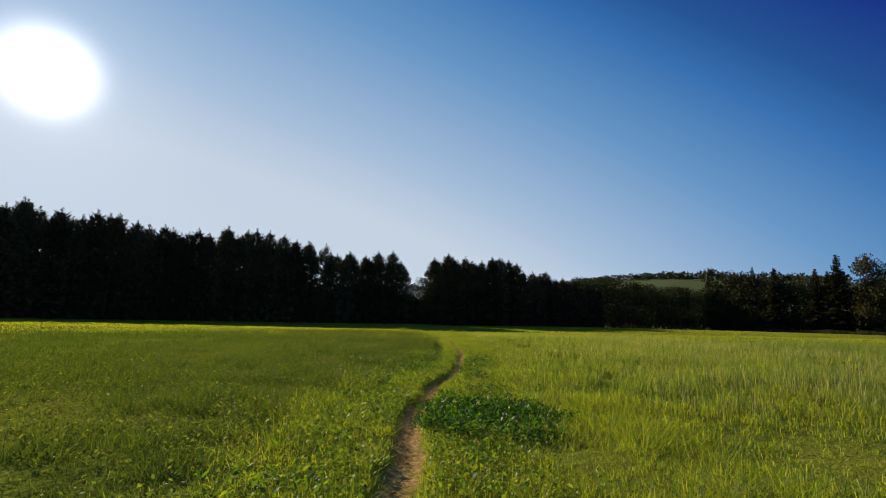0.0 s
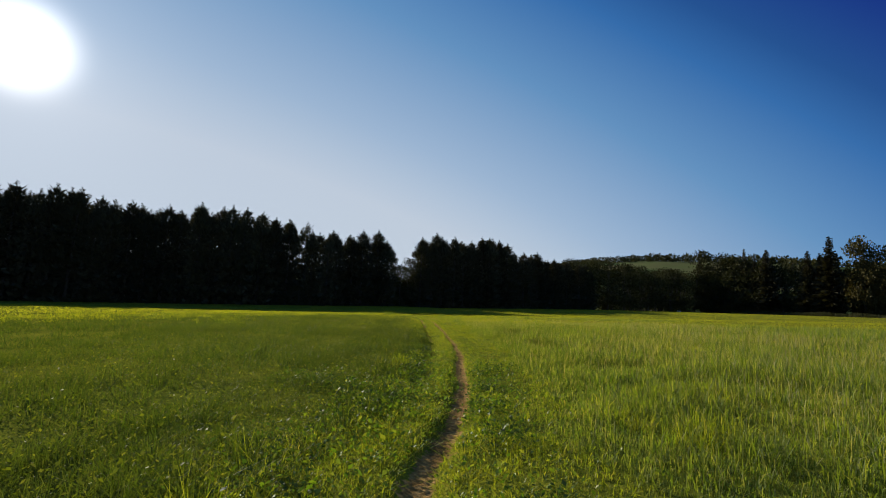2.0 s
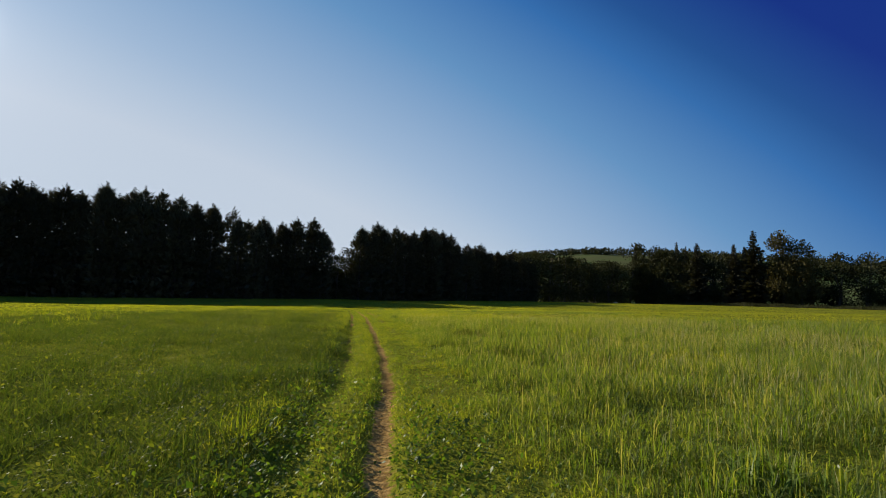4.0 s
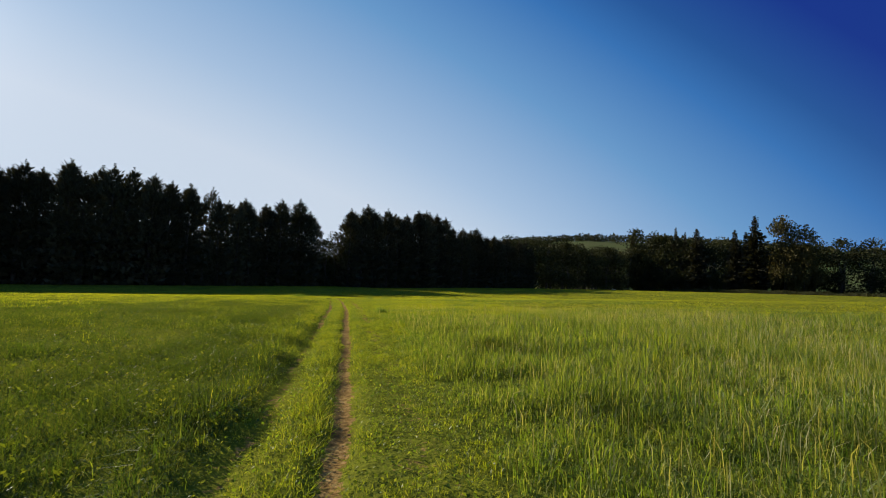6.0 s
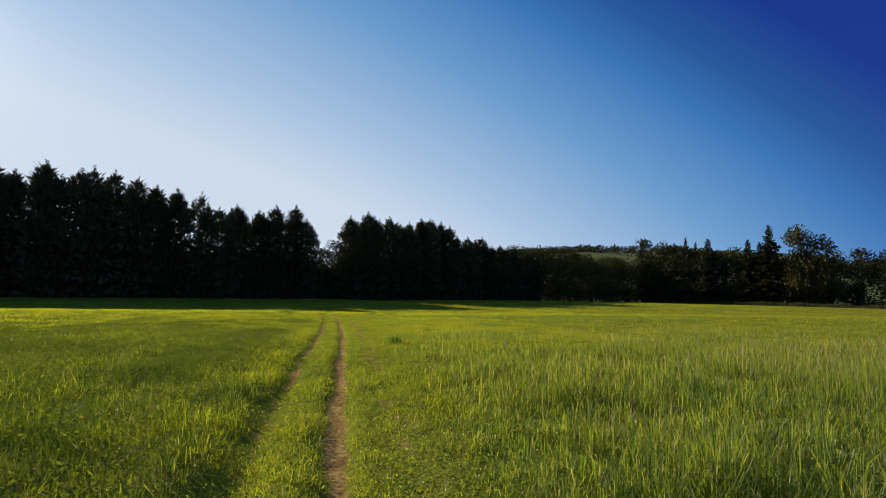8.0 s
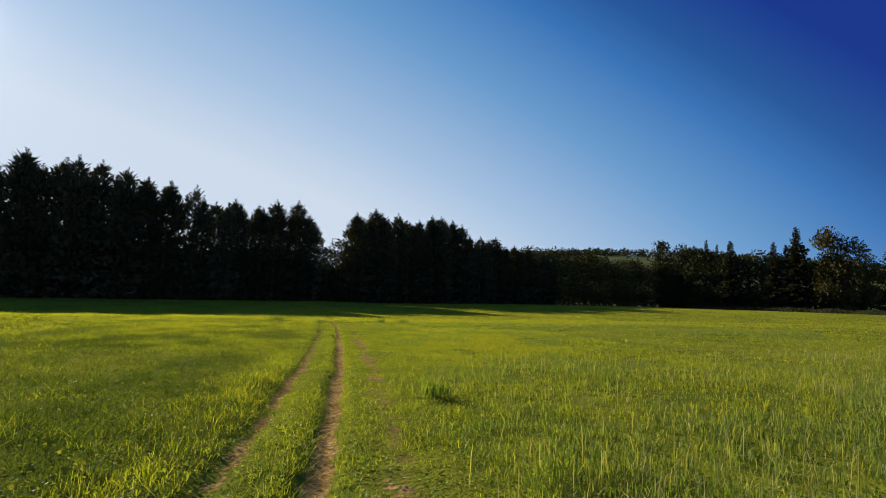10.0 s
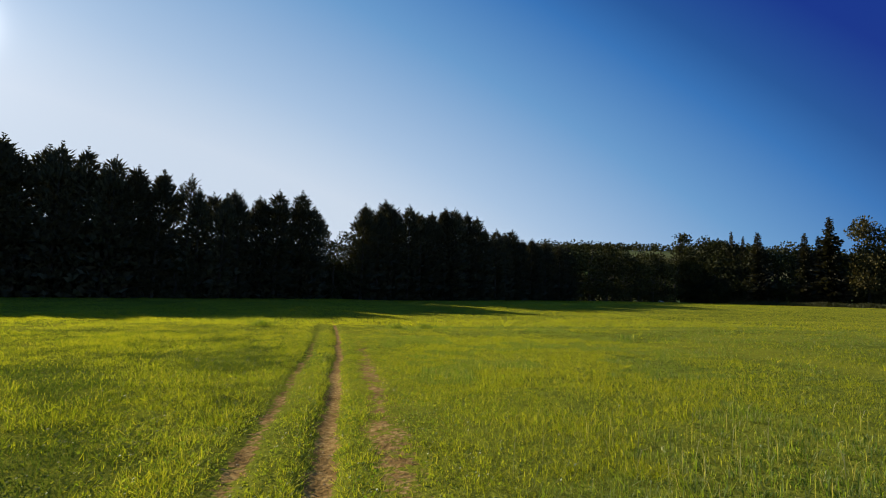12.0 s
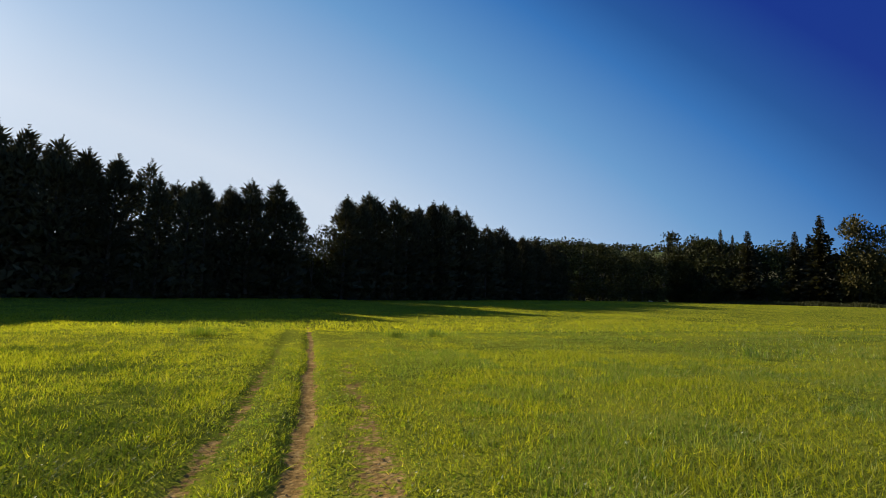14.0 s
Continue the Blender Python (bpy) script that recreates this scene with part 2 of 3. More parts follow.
def cone_between(a, b, ra, rb, sides=7):
    """Vertices and faces of a tapered limb from a to b."""
    a, b = np.array(a, float), np.array(b, float)
    d = unit(b - a)
    u = unit(np.cross(d, [0.3, 0.9, 0.1])); w = np.cross(d, u)
    th = np.linspace(0, 2 * np.pi, sides, endpoint=False)[:, None]
    ring = np.cos(th) * u + np.sin(th) * w
    v = np.r_[a + ring * ra, b + ring * rb]
    k = np.arange(sides)
    return v, np.stack([k, (k + 1) % sides, (k + 1) % sides + sides, k + sides], 1)


def join(pieces):
    vs, fs, n = [], [], 0
    for v, f in pieces:
        vs.append(v); fs.append(f + n); n += len(v)
    return np.concatenate(vs), np.concatenate(fs)


# ---- the lie of the land ----
def land(x, y):
    """Height of the soil."""
    x, y = np.asarray(x, float), np.asarray(y, float)
    along = np.interp(y, [-5, 0, 4, 13, 20, 30, 37, 44, 50, 56, 64, 74, 86, 96], [-0.28, -0.25, -0.16, -0.10, -0.03, 0.05, -0.04, -0.05, -0.09, -0.25, -0.45, -0.35, 0.0, 0.2])
    across = 2.9 * (1 - np.exp(-np.maximum(0, x - 4) / 90))
    west = -1.1 * (1 - np.exp(-np.maximum(0, -4 - x) / 40))
    return along + across + west


WAY_Y = [-8, 3.4, 4.5, 5.6, 6.7, 8.8, 10, 11.5, 13.3, 16.2, 18, 20, 22.9, 25.7, 28.4, 32.8, 34, 36, 38.8, 41.6, 44, 48.4, 55, 70, 98]
WAY_X = [0.3, 0.28, 0.28, 0.25, 0.30, 0.50, 0.80, 0.98, 1.12, 1.29, 1.33, 1.31, 1.26, 1.20, 1.13, 1.05, 1.02, 0.94, 0.78, 0.66, 0.50, 0.16, -0.45, -1.8, -4.2]


def way(y):
    """The line of the trodden path: x at y."""
    return np.interp(y, WAY_Y, WAY_X) + 0.015 * np.sin(y * 1.7) + 0.012 * np.sin(y * 4.1 + 1)


def hashed(x, y, cell, seed=0):
    """Smooth value noise from 0 to 1."""
    r = np.random.RandomState(seed).rand(64, 64)
    u, v = np.asarray(x) / cell, np.asarray(y) / cell
    i, j = np.floor(u).astype(int), np.floor(v).astype(int)
    f, g = u - i, v - j
    f, g = f * f * (3 - 2 * f), g * g * (3 - 2 * g)
    q = lambda a, b: r[a % 64, b % 64]
    return (q(i, j) * (1 - f) + q(i + 1, j) * f) * (1 - g) + (q(i, j + 1) * (1 - f) + q(i + 1, j + 1) * f) * g


def wear(x, y):
    """How bare the soil is: the path, and the two fainter tracks beside it."""
    d = x - way(y)
    n = 0.55 * hashed(x, y, 0.4, 1) + 1.0 * hashed(x, y, 0.12, 2)
    half = np.interp(y, [3, 5, 9, 16, 24, 38, 44, 52, 62], [0.19, 0.17, 0.13, 0.105, 0.105, 0.13, 0.10, 0.085, 0.06])
    path = np.clip(1.25 - np.abs(d) / np.maximum(half, 1e-3) + 0.55 * (n - 0.8), 0, 1) * (y < 62)
    left = np.clip(1.1 - np.abs(d + 0.62) / 0.12, 0, 1) * np.interp(y, [11, 15, 26, 34, 44, 50], [0, 0.4, 0.6, 0.85, 0.6, 0]) * np.clip(n * 1.15, 0.1, 1.5)
    right = np.clip(1.1 - np.abs(d - 0.55) / 0.3, 0, 1) * np.interp(y, [10, 16, 30, 36, 44, 50], [0, 0.3, 0.5, 0.75, 0.5, 0]) * np.clip(n * 1.1, 0, 1.4)
    return np.maximum(path, np.maximum(left, right))


def rut(x, y):
    """Depth of the trodden rut."""
    d = x - way(y)
    return 0.06 * np.exp(-(d / 0.15) ** 4) * (y < 62) + 0.04 * np.exp(-((d + 0.6) / 0.15) ** 2) * np.interp(y, [9, 13, 48, 56], [0, 1, 1, 0])


def ground():
    def lines(spans):
        return np.unique(np.round(np.concatenate([np.arange(a, b, s) for a, b, s in spans]), 4))
    xs = lines([(-3200, -200, 300), (-200, -20, 10), (-20, -2, 1.0), (-2, 2.6, 0.06), (2.6, 20, 1.0), (20, 200, 10), (200, 3300, 300)])
    ys = lines([(-3200, -40, 300), (-40, 0, 2), (0, 63, 0.15), (63, 110, 1.0), (110, 250, 7), (250, 3500, 300)])
    X, Y = np.meshgrid(xs, ys)
    w = wear(X, Y)
    Z = land(X, Y) - rut(X, Y) + 0.03 * (hashed(X, Y, 0.4, 3) - 0.5) * (np.abs(X) < 20) + 0.012 * (hashed(X, Y, 0.09, 4) - 0.5)
    v = np.stack([X, Y, Z], -1).reshape(-1, 3)
    k = np.arange(len(xs) * len(ys)).reshape(len(ys), len(xs))
    f = np.stack([k[:-1, :-1], k[:-1, 1:], k[1:, 1:], k[1:, :-1]], -1).reshape(-1, 4)
    me = mesh_from("ground", v, [f], ground_material(), True)
    at = me.attributes.new("worn", "FLOAT", "POINT")
    at.data.foreach_set("value", w.ravel().astype(np.float32))
    tagged(new("ground", me), "grassy field with a trodden brown soil path", "field", kind="structure")


ground()


# ---- grass ----
def blades(name, x, y, height, width, mat, label, lean=0.45, simple=False, seed=5, category="grass", fan=None):
    """One object of upright, bent blades; simple ones are single triangles. fan: the way each blade leans."""
    r = np.random.RandomState(seed)
    n = len(x)
    th, ph = r.rand(n) * 2 * np.pi, r.rand(n) * 2 * np.pi
    if fan is not None:
        ph = fan + r.randn(n) * 0.6
    base = np.stack([x, y, land(x, y) - rut(x, y) - 0.015], 1)
    side = np.stack([np.cos(th), np.sin(th), 0 * th], 1) * (width / 2)[:, None]
    tilt = (r.rand(n) ** 1.5 * lean * height)[:, None]
    over = np.stack([np.cos(ph), np.sin(ph), 0 * ph], 1)
    up = np.stack([0 * height, 0 * height, height], 1)
    tip = base + up + over * tilt
    if simple:
        v = np.stack([base - side, base + side, tip], 1).reshape(-1, 3)
        f = [np.arange(n)[:, None] * 3 + np.array([[0, 1, 2]])]
    else:
        # a bent blade: slim at the root, widest at the middle, the tip hanging over
        droop = np.stack([0 * height, 0 * height, 0.35 * tilt[:, 0]], 1)
        mid = base + up * 0.62 + over * tilt * 0.28
        v = np.stack([base, mid + side, tip - droop, mid - side], 1).reshape(-1, 3)
        i = np.arange(n)[:, None] * 4
        f = [i + np.array([[0, 1, 3]]), i + np.array([[1, 2, 3]])]
    return tagged(new(name, mesh_from(name, v, f, mat)), label, category, kind="stuff")


def scatter(n, x0, x1, y0, y1, seed):
    r = np.random.RandomState(seed)
    return r.uniform(x0, x1, n), r.uniform(y0, y1, n), r


def grass_height(x, y):
    """How tall the sward stands: trodden short by the path, taller in the open."""
    d = x - way(y)
    open_left = np.interp(y, [0, 6, 12, 26, 33, 38], [0.10, 0.13, 0.14, 0.13, 0.095, 0.08])
    open_right = np.interp(y, [0, 5, 10, 25, 31, 37], [0.09, 0.14, 0.21, 0.26, 0.12, 0.08])
    near = np.interp(y, [0, 8, 20, 40], [0.065, 0.075, 0.06, 0.045])
    h = np.where(d < 0, near + np.interp(d, [-1.05, -0.78], [1, 0]) * (open_left - near), np.interp(d, [0.75, 1.3, 2.4], [0, 0.45, 1]) * (open_right - near) + near)
    # ranker growth where the mown strip ends, beside the west track
    h = h + 0.06 * np.exp(-((d + 0.95) / 0.16) ** 2) * np.interp(y, [7, 11, 28, 38], [0, 1, 1, 0.2])
    h = h * np.where(np.abs(d + 0.17) < 0.12, 1.3, 1.0)
    h = h * np.where((np.abs(d + 0.6) < 0.14) & (y > 11), 0.5, 1.0)
    rough = np.interp(y, [26, 35], [1.0, 0.4])   # shorter and more even further up the field
    return h * (1 + rough * 1.2 * (hashed(x, y, 0.9, 7) - 0.5)) * (1 + rough * 0.9 * (hashed(x, y, 0.25, 8) - 0.5))


def dewy_shaded(x, y):
    """Where the darker sward stands, in patches: dewy west of the path along its first half, painted shade beyond and
    by the track.
    """
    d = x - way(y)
    # dew along the first half; past it the dark colour paints in corner falloff
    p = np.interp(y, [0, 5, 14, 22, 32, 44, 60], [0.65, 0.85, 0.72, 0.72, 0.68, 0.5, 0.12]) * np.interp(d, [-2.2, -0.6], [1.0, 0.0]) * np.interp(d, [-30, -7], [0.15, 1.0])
    # the strip by the west track paints in the taller grass's shade
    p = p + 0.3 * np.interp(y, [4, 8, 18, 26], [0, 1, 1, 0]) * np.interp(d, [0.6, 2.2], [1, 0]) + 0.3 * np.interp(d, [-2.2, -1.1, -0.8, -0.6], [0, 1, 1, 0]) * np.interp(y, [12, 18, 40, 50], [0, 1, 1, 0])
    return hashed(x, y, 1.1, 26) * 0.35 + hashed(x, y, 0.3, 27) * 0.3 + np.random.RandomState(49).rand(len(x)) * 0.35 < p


def pale(x, y):
    """Where paler, seeding grass stands: east of the path, past its first bend."""
    p = np.interp(x - way(y), [0.5, 1.4], [0, 0.75]) * np.interp(y, [4, 9, 28, 38, 50], [0, 1, 1, 0.5, 0.8])
    return hashed(x, y, 1.4, 28) * 0.6 + hashed(x, y, 0.35, 29) * 0.4 < p


def backlit_share(x, y):
    """Where the sward is coloured brighter and yellower, as backlight shows it: more of it further up and out in the
    field.
    """
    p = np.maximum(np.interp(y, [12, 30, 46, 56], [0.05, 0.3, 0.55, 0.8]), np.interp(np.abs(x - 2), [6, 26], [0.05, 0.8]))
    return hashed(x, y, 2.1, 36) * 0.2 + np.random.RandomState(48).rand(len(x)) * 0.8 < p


def tufts(cx, cy, count, spread, width, mat_seed, where, bent, lean_more=1.0):
    """Tufts of grass in four colours, each colour one object; every tuft fans out from its root."""
    r = np.random.RandomState(mat_seed)
    size = r.uniform(0.55, 1.3, len(cx))
    a = r.rand(len(cx), count) * 2 * np.pi
    off = np.abs(r.randn(len(cx), count)) * spread * size[:, None]
    x, y = (cx[:, None] + np.cos(a) * off).ravel(), (cy[:, None] + np.sin(a) * off).ravel()
    ok = wear(x, y) < 0.5
    fan, big = a.ravel()[ok], np.repeat(size, count)[ok]
    x, y = x[ok], y[ok]
    h = grass_height(x, y) * big * r.uniform(0.45, 1.15, len(x))
    w = r.uniform(*width, len(x)) * (0.7 + 0.3 * big)
    dew_dim = dewy_shaded(x, y)
    dry = pale(x, y) & ~dew_dim
    # these blades take the colour that holds backlight
    backlit = backlit_share(x, y) & ~dew_dim & ~dry
    mid = ~(dew_dim | dry | backlit)
    for pick, mat, kind_name, label, lean in ((mid, GRASS, "meadow_grass", "green meadow grass", 1.3), (backlit, BACKLIT, "meadow_grass", "meadow grass painted a backlit yellow green", 1.3),
                                              (dew_dim, DEWY_SHADED, "dewy_grass", "dew-dark grass with some painted shade", 1.3), (dry, PALE, "pale_grass", "pale taller grass", 0.9)):
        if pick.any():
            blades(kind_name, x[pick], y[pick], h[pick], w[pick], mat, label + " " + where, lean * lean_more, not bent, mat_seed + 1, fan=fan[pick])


def sward():
    # beside the path, blade by blade
    r = np.random.RandomState(11)
    y = r.uniform(2.6, 43.0, 50000)
    d = r.uniform(-2.7, 2.7, len(y))
    x = way(y) + d
    keep = (wear(x, y) < 0.35 + 0.2 * r.rand(len(x))) & (r.rand(len(x)) < 0.7 + 0.5 * hashed(x, y, 0.3, 9))
    x, y = x[keep], y[keep]
    rank = ((x - way(y) > 0.9) & (y > 7) & (y < 33)) | ((np.abs(x - way(y) + 0.95) < 0.2) & (y > 9) & (y < 34))
    tufts(x[rank], y[rank], 9, 0.06, (0.0045, 0.0085), 21, "rank beside the trodden path", True, 1.7)
    tufts(x[~rank], y[~rank], 11, 0.085, (0.0050, 0.0085), 41, "close beside the trodden path", False, 1.7)
    # a few steps off, and on past the end of the walk
    parts_of = []
    for n, d0, d1, y0, y1, seed in ((16000, -8.5, -2.6, 3, 46, 12), (24000, 2.6, 8.5, 3, 46, 13), (9000, -8.5, 8.5, 42.5, 54, 19), (12000, -6, 6, 36, 47, 20)):
        q = np.random.RandomState(seed)
        yy = q.uniform(y0, y1, n)
        parts_of.append((way(yy) + q.uniform(d0, d1, n), yy))
    x, y = np.concatenate([p[0] for p in parts_of]), np.concatenate([p[1] for p in parts_of])
    east = (x - way(y) > 2.6) & (x - way(y) < 6) & (y < 36)
    tufts(x[~east], y[~east], 10, 0.11, (0.007, 0.012), 23, "a few steps off the path", False, 1.5)
    tufts(x[east], y[east], 8, 0.08, (0.006, 0.011), 27, "waving east of the path", True, 1.7)
    # the open field
    parts_of = []
    for n, d0, d1, y0, y1, seed in ((10000, -18, -8.3, 3, 60, 32), (13000, 8.3, 22, 3, 60, 33)):
        q = np.random.RandomState(seed)
        yy = q.uniform(y0, y1, n)
        parts_of.append((way(yy) + q.uniform(d0, d1, n), yy))
    x, y = np.concatenate([p[0] for p in parts_of]), np.concatenate([p[1] for p in parts_of])
    tufts(x, y, 9, 0.16, (0.013, 0.026), 25, "in the open field", False, 1.5)
    # the rest of the field, in coarser tufts
    xs, ys = [], []
    for n, x0, x1, y0, y1, seed in ((65000, -50, -16, 4, 92, 14), (100000, 21, 70, 6, 125, 15), (40000, 70, 130, 20, 145, 18), (85000, -17, 23, 53, 104, 16)):
        a, b, r = scatter(n, x0, x1, y0, y1, seed)
        xs.append(a); ys.append(b)
    x, y = np.concatenate(xs), np.concatenate(ys)
    h = np.random.RandomState(5).uniform(0.05, 0.11, len(x)) * (0.7 + 0.6 * hashed(x, y, 4.0, 10))
    w = np.random.RandomState(6).uniform(0.03, 0.07, len(x))
    dew_dim = dewy_shaded(x, y)
    # the glow of the far blades is painted into their colour
    backlit = backlit_share(x, y) & ~dew_dim
    mid = ~(dew_dim | backlit)
    blades("meadow_grass", x[backlit], y[backlit], h[backlit], w[backlit], BACKLIT, "meadow grass painted a backlit yellow green far across the field", 1.8, True, 23)
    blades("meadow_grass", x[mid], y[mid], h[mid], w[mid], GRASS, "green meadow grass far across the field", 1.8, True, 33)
    blades("dewy_grass", x[dew_dim], y[dew_dim], h[dew_dim], w[dew_dim], DEWY_SHADED, "dew-dark grass with some painted shade far across the field", 1.8, True, 28)


sward()


def leaf_patch(name, x, y, height, size, mat, label, category, seed):
    """One object of small leaves held at many angles above the soil."""
    r = np.random.RandomState(seed)
    n = len(x)
    base = np.stack([x, y, land(x, y) - rut(x, y) + height * r.uniform(0.15, 1.0, n)], 1)
    a = r.rand(n) * 2 * np.pi
    ahead = np.stack([np.cos(a), np.sin(a), r.uniform(-0.2, 1.3, n)], 1) * size[:, None]
    side = unit(np.cross(ahead, np.stack([r.randn(n) * 0.8, r.randn(n) * 0.8, np.ones(n)], 1)))
    curl = np.zeros((n, 3)); curl[:, 2] = -0.25 * size * r.rand(n)
    v, f = kites(base, ahead, side, size * r.uniform(0.35, 0.8, n), curl)
    return tagged(new(name, mesh_from(name, v, f, mat)), label, category, kind="stuff")


def weeds():
    # clover and small herbs, a low carpet by the path and scattered further off
    y = np.random.RandomState(31).uniform(2.6, 47, 210000)
    r = np.random.RandomState(38)
    x = way(y) + np.clip(r.standard_t(4, len(y)) * 1.15, -6, 6)
    keep = (wear(x, y) < 0.3) & (r.rand(len(x)) < 0.45 + 0.6 * hashed(x, y, 0.22, 14) * (0.5 + hashed(x, y, 0.8, 13)))
    x, y = x[keep], y[keep]
    size = np.random.RandomState(7).uniform(0.011, 0.027, len(x))
    tall = np.maximum(0.035, grass_height(x, y) * 0.8) * np.interp(np.abs(x - way(y)), [0.15, 0.4], [0.6, 1])
    # dark leaves follow the same mask of dew and painted shade
    dew_dim = dewy_shaded(x, y)
    leaf_patch("clover_leaves", x[~dew_dim], y[~dew_dim], tall[~dew_dim], size[~dew_dim], WEED, "small green clover leaves among the grass", "clover", 32)
    leaf_patch("clover_leaves", x[dew_dim], y[dew_dim], tall[dew_dim], size[dew_dim], DEWLEAF, "small dark clover leaves with dew and some painted shade", "clover", 39)
    # dewy clover well out into the west of the field
    r = np.random.RandomState(62)
    y = r.uniform(4, 40, 75000)
    x = way(y) - 1.3 - 6.0 * r.rand(len(y)) ** 1.4
    keep = r.rand(len(x)) < (0.35 + 0.9 * hashed(x, y, 0.5, 63)) * np.interp(y, [24, 40], [1, 0.5])
    x, y = x[keep], y[keep]
    leaf_patch("clover_leaves", x, y, np.maximum(0.04, grass_height(x, y) * 1.05), r.uniform(0.014, 0.036, len(x)), DEWLEAF, "small dark clover leaves glinting with dew", "clover", 64)
    # broad weeds along the first stretch of the path
    x, y, r = scatter(90000, -2.2, 2.6, 1.0, 17, 33)
    d = x - way(y)
    near = np.exp(-(np.maximum(0, np.abs(d + 0.15) - 0.35) / 0.55) ** 2) * np.interp(y, [1, 3, 12, 17], [0.9, 1, 0.7, 0])
    keep = (wear(x, y) < 0.4) & (r.rand(len(x)) < near * np.clip(1.9 * hashed(x, y, 0.3, 15) - 0.15, 0, 1))
    x, y = x[keep], y[keep]
    leaf_patch("weed_leaves", x, y, (0.05 + 0.10 * hashed(x, y, 0.4, 16)) * np.interp(np.abs(x - way(y)), [0.2, 0.5], [0.45, 1]), np.random.RandomState(8).uniform(0.02, 0.046, len(x)), BROAD,
               "broad green weed leaves crowding the path", "weeds", 34)
    # the lush dark patch beside the path
    x, y, r = scatter(22000, 0.3, 2.6, 5.0, 8.4, 35)
    e = ((x - 1.1) / 0.82) ** 2 + ((y - 6.1) / 1.05) ** 2 + 0.9 * (hashed(x, y, 0.35, 17) - 0.5)
    keep = e < r.uniform(0.55, 1.1, len(x))
    x, y = x[keep], y[keep]
    leaf_patch("clover_patch", x, y, 0.06 + 0.08 * hashed(x, y, 0.3, 18), np.random.RandomState(9).uniform(0.024, 0.052, len(x)), LUSH,
               "lush dark green clump of clover beside the path", "clover", 36)

    # dark clumps of dock and clover on both sides of the path
    rr = np.random.RandomState(47)
    for cx, cy, rad in ((-0.15, 10.2, 0.3), (0.0, 11.4, 0.32), (0.3, 12.7, 0.25), (1.15, 10.4, 0.22), (1.3, 11.8, 0.25), (1.2, 9.4, 0.18), (0.1, 10.7, 0.25), (-0.25, 10.9, 0.28), (0.3, 13.6, 0.25), (0.36, 18.6, 0.25), (1.45, 13.0, 0.2), (-0.5, 11.5, 0.25), (0.35, 16.4, 0.22), (1.2, 7.9, 0.2), (-0.45, 8.2, 0.25), (-0.6, 9.0, 0.25), (0.35, 14.3, 0.25), (-1.0, 12.0, 0.3), (1.75, 13.6, 0.2)):
        k = int(1500 * rad)
        x, y = cx + rr.randn(k) * rad * 0.75, cy + rr.randn(k) * rad * 1.1
        leaf_patch("dock_clump", x, y, rr.uniform(0.08, 0.16, k), rr.uniform(0.018, 0.046, k), DOCK, "dark green clump of broad leaves by the path", "weeds", int(1000 * rad) + k)


weeds()


def stalks():
    """Pale seed stalks that stand over the tall grass."""
    x, y, r = scatter(26000, 1.8, 14, 6, 36, 41)
    keep = r.rand(len(x)) < np.interp(x - way(y), [0.9, 2.5], [0, 1]) * np.interp(y, [6, 12, 26, 34, 40], [0.4, 1, 1, 0.3, 0.1]) * np.clip(2 * hashed(x, y, 1.3, 19) - 0.4, 0, 1)
    x, y = x[keep], y[keep]
    blades("seed_stalks", x, y, np.random.RandomState(10).uniform(0.22, 0.42, len(x)), np.random.RandomState(11).uniform(0.004, 0.008, len(x)), SEED,
           "pale dry seed stalks above the tall grass", 0.8, seed=42)
    # coarse tussocks standing alone in the sward
    xs, ys = [], []
    rr = np.random.RandomState(43)
    for cx, cy, n, rad in ((-2.6, 49.5, 300, 0.45), (2.3, 50.5, 200, 0.3), (3.55, 51.5, 220, 0.35), (9.0, 45.0, 120, 0.25), (2.25, 31.5, 160, 0.2), (3.4, 12.4, 240, 0.3)):
        xs.append(cx + rr.randn(n) * rad * 0.5); ys.append(cy + rr.randn(n) * rad * 0.5)
    x, y = np.concatenate(xs), np.concatenate(ys)
    blades("tussock_grass", x, y, rr.uniform(0.12, 0.32, len(x)), rr.uniform(0.008, 0.018, len(x)), TALL, "coarse dark tussocks in the mown grass", 1.0, seed=44)
    # a pale strip of seeding grass left of the path near the shade
    x, y, r = scatter(900, -6.5, -0.8, 52.5, 58.5, 45)
    blades("seed_stalks", x, y, r.uniform(0.12, 0.28, len(x)) * np.interp(np.abs(y - 55.5), [1, 3], [1, 0.5]), r.uniform(0.008, 0.016, len(x)), PALE, "pale seeding grass near the shade of the trees", 0.7, True, 46)


stalks()


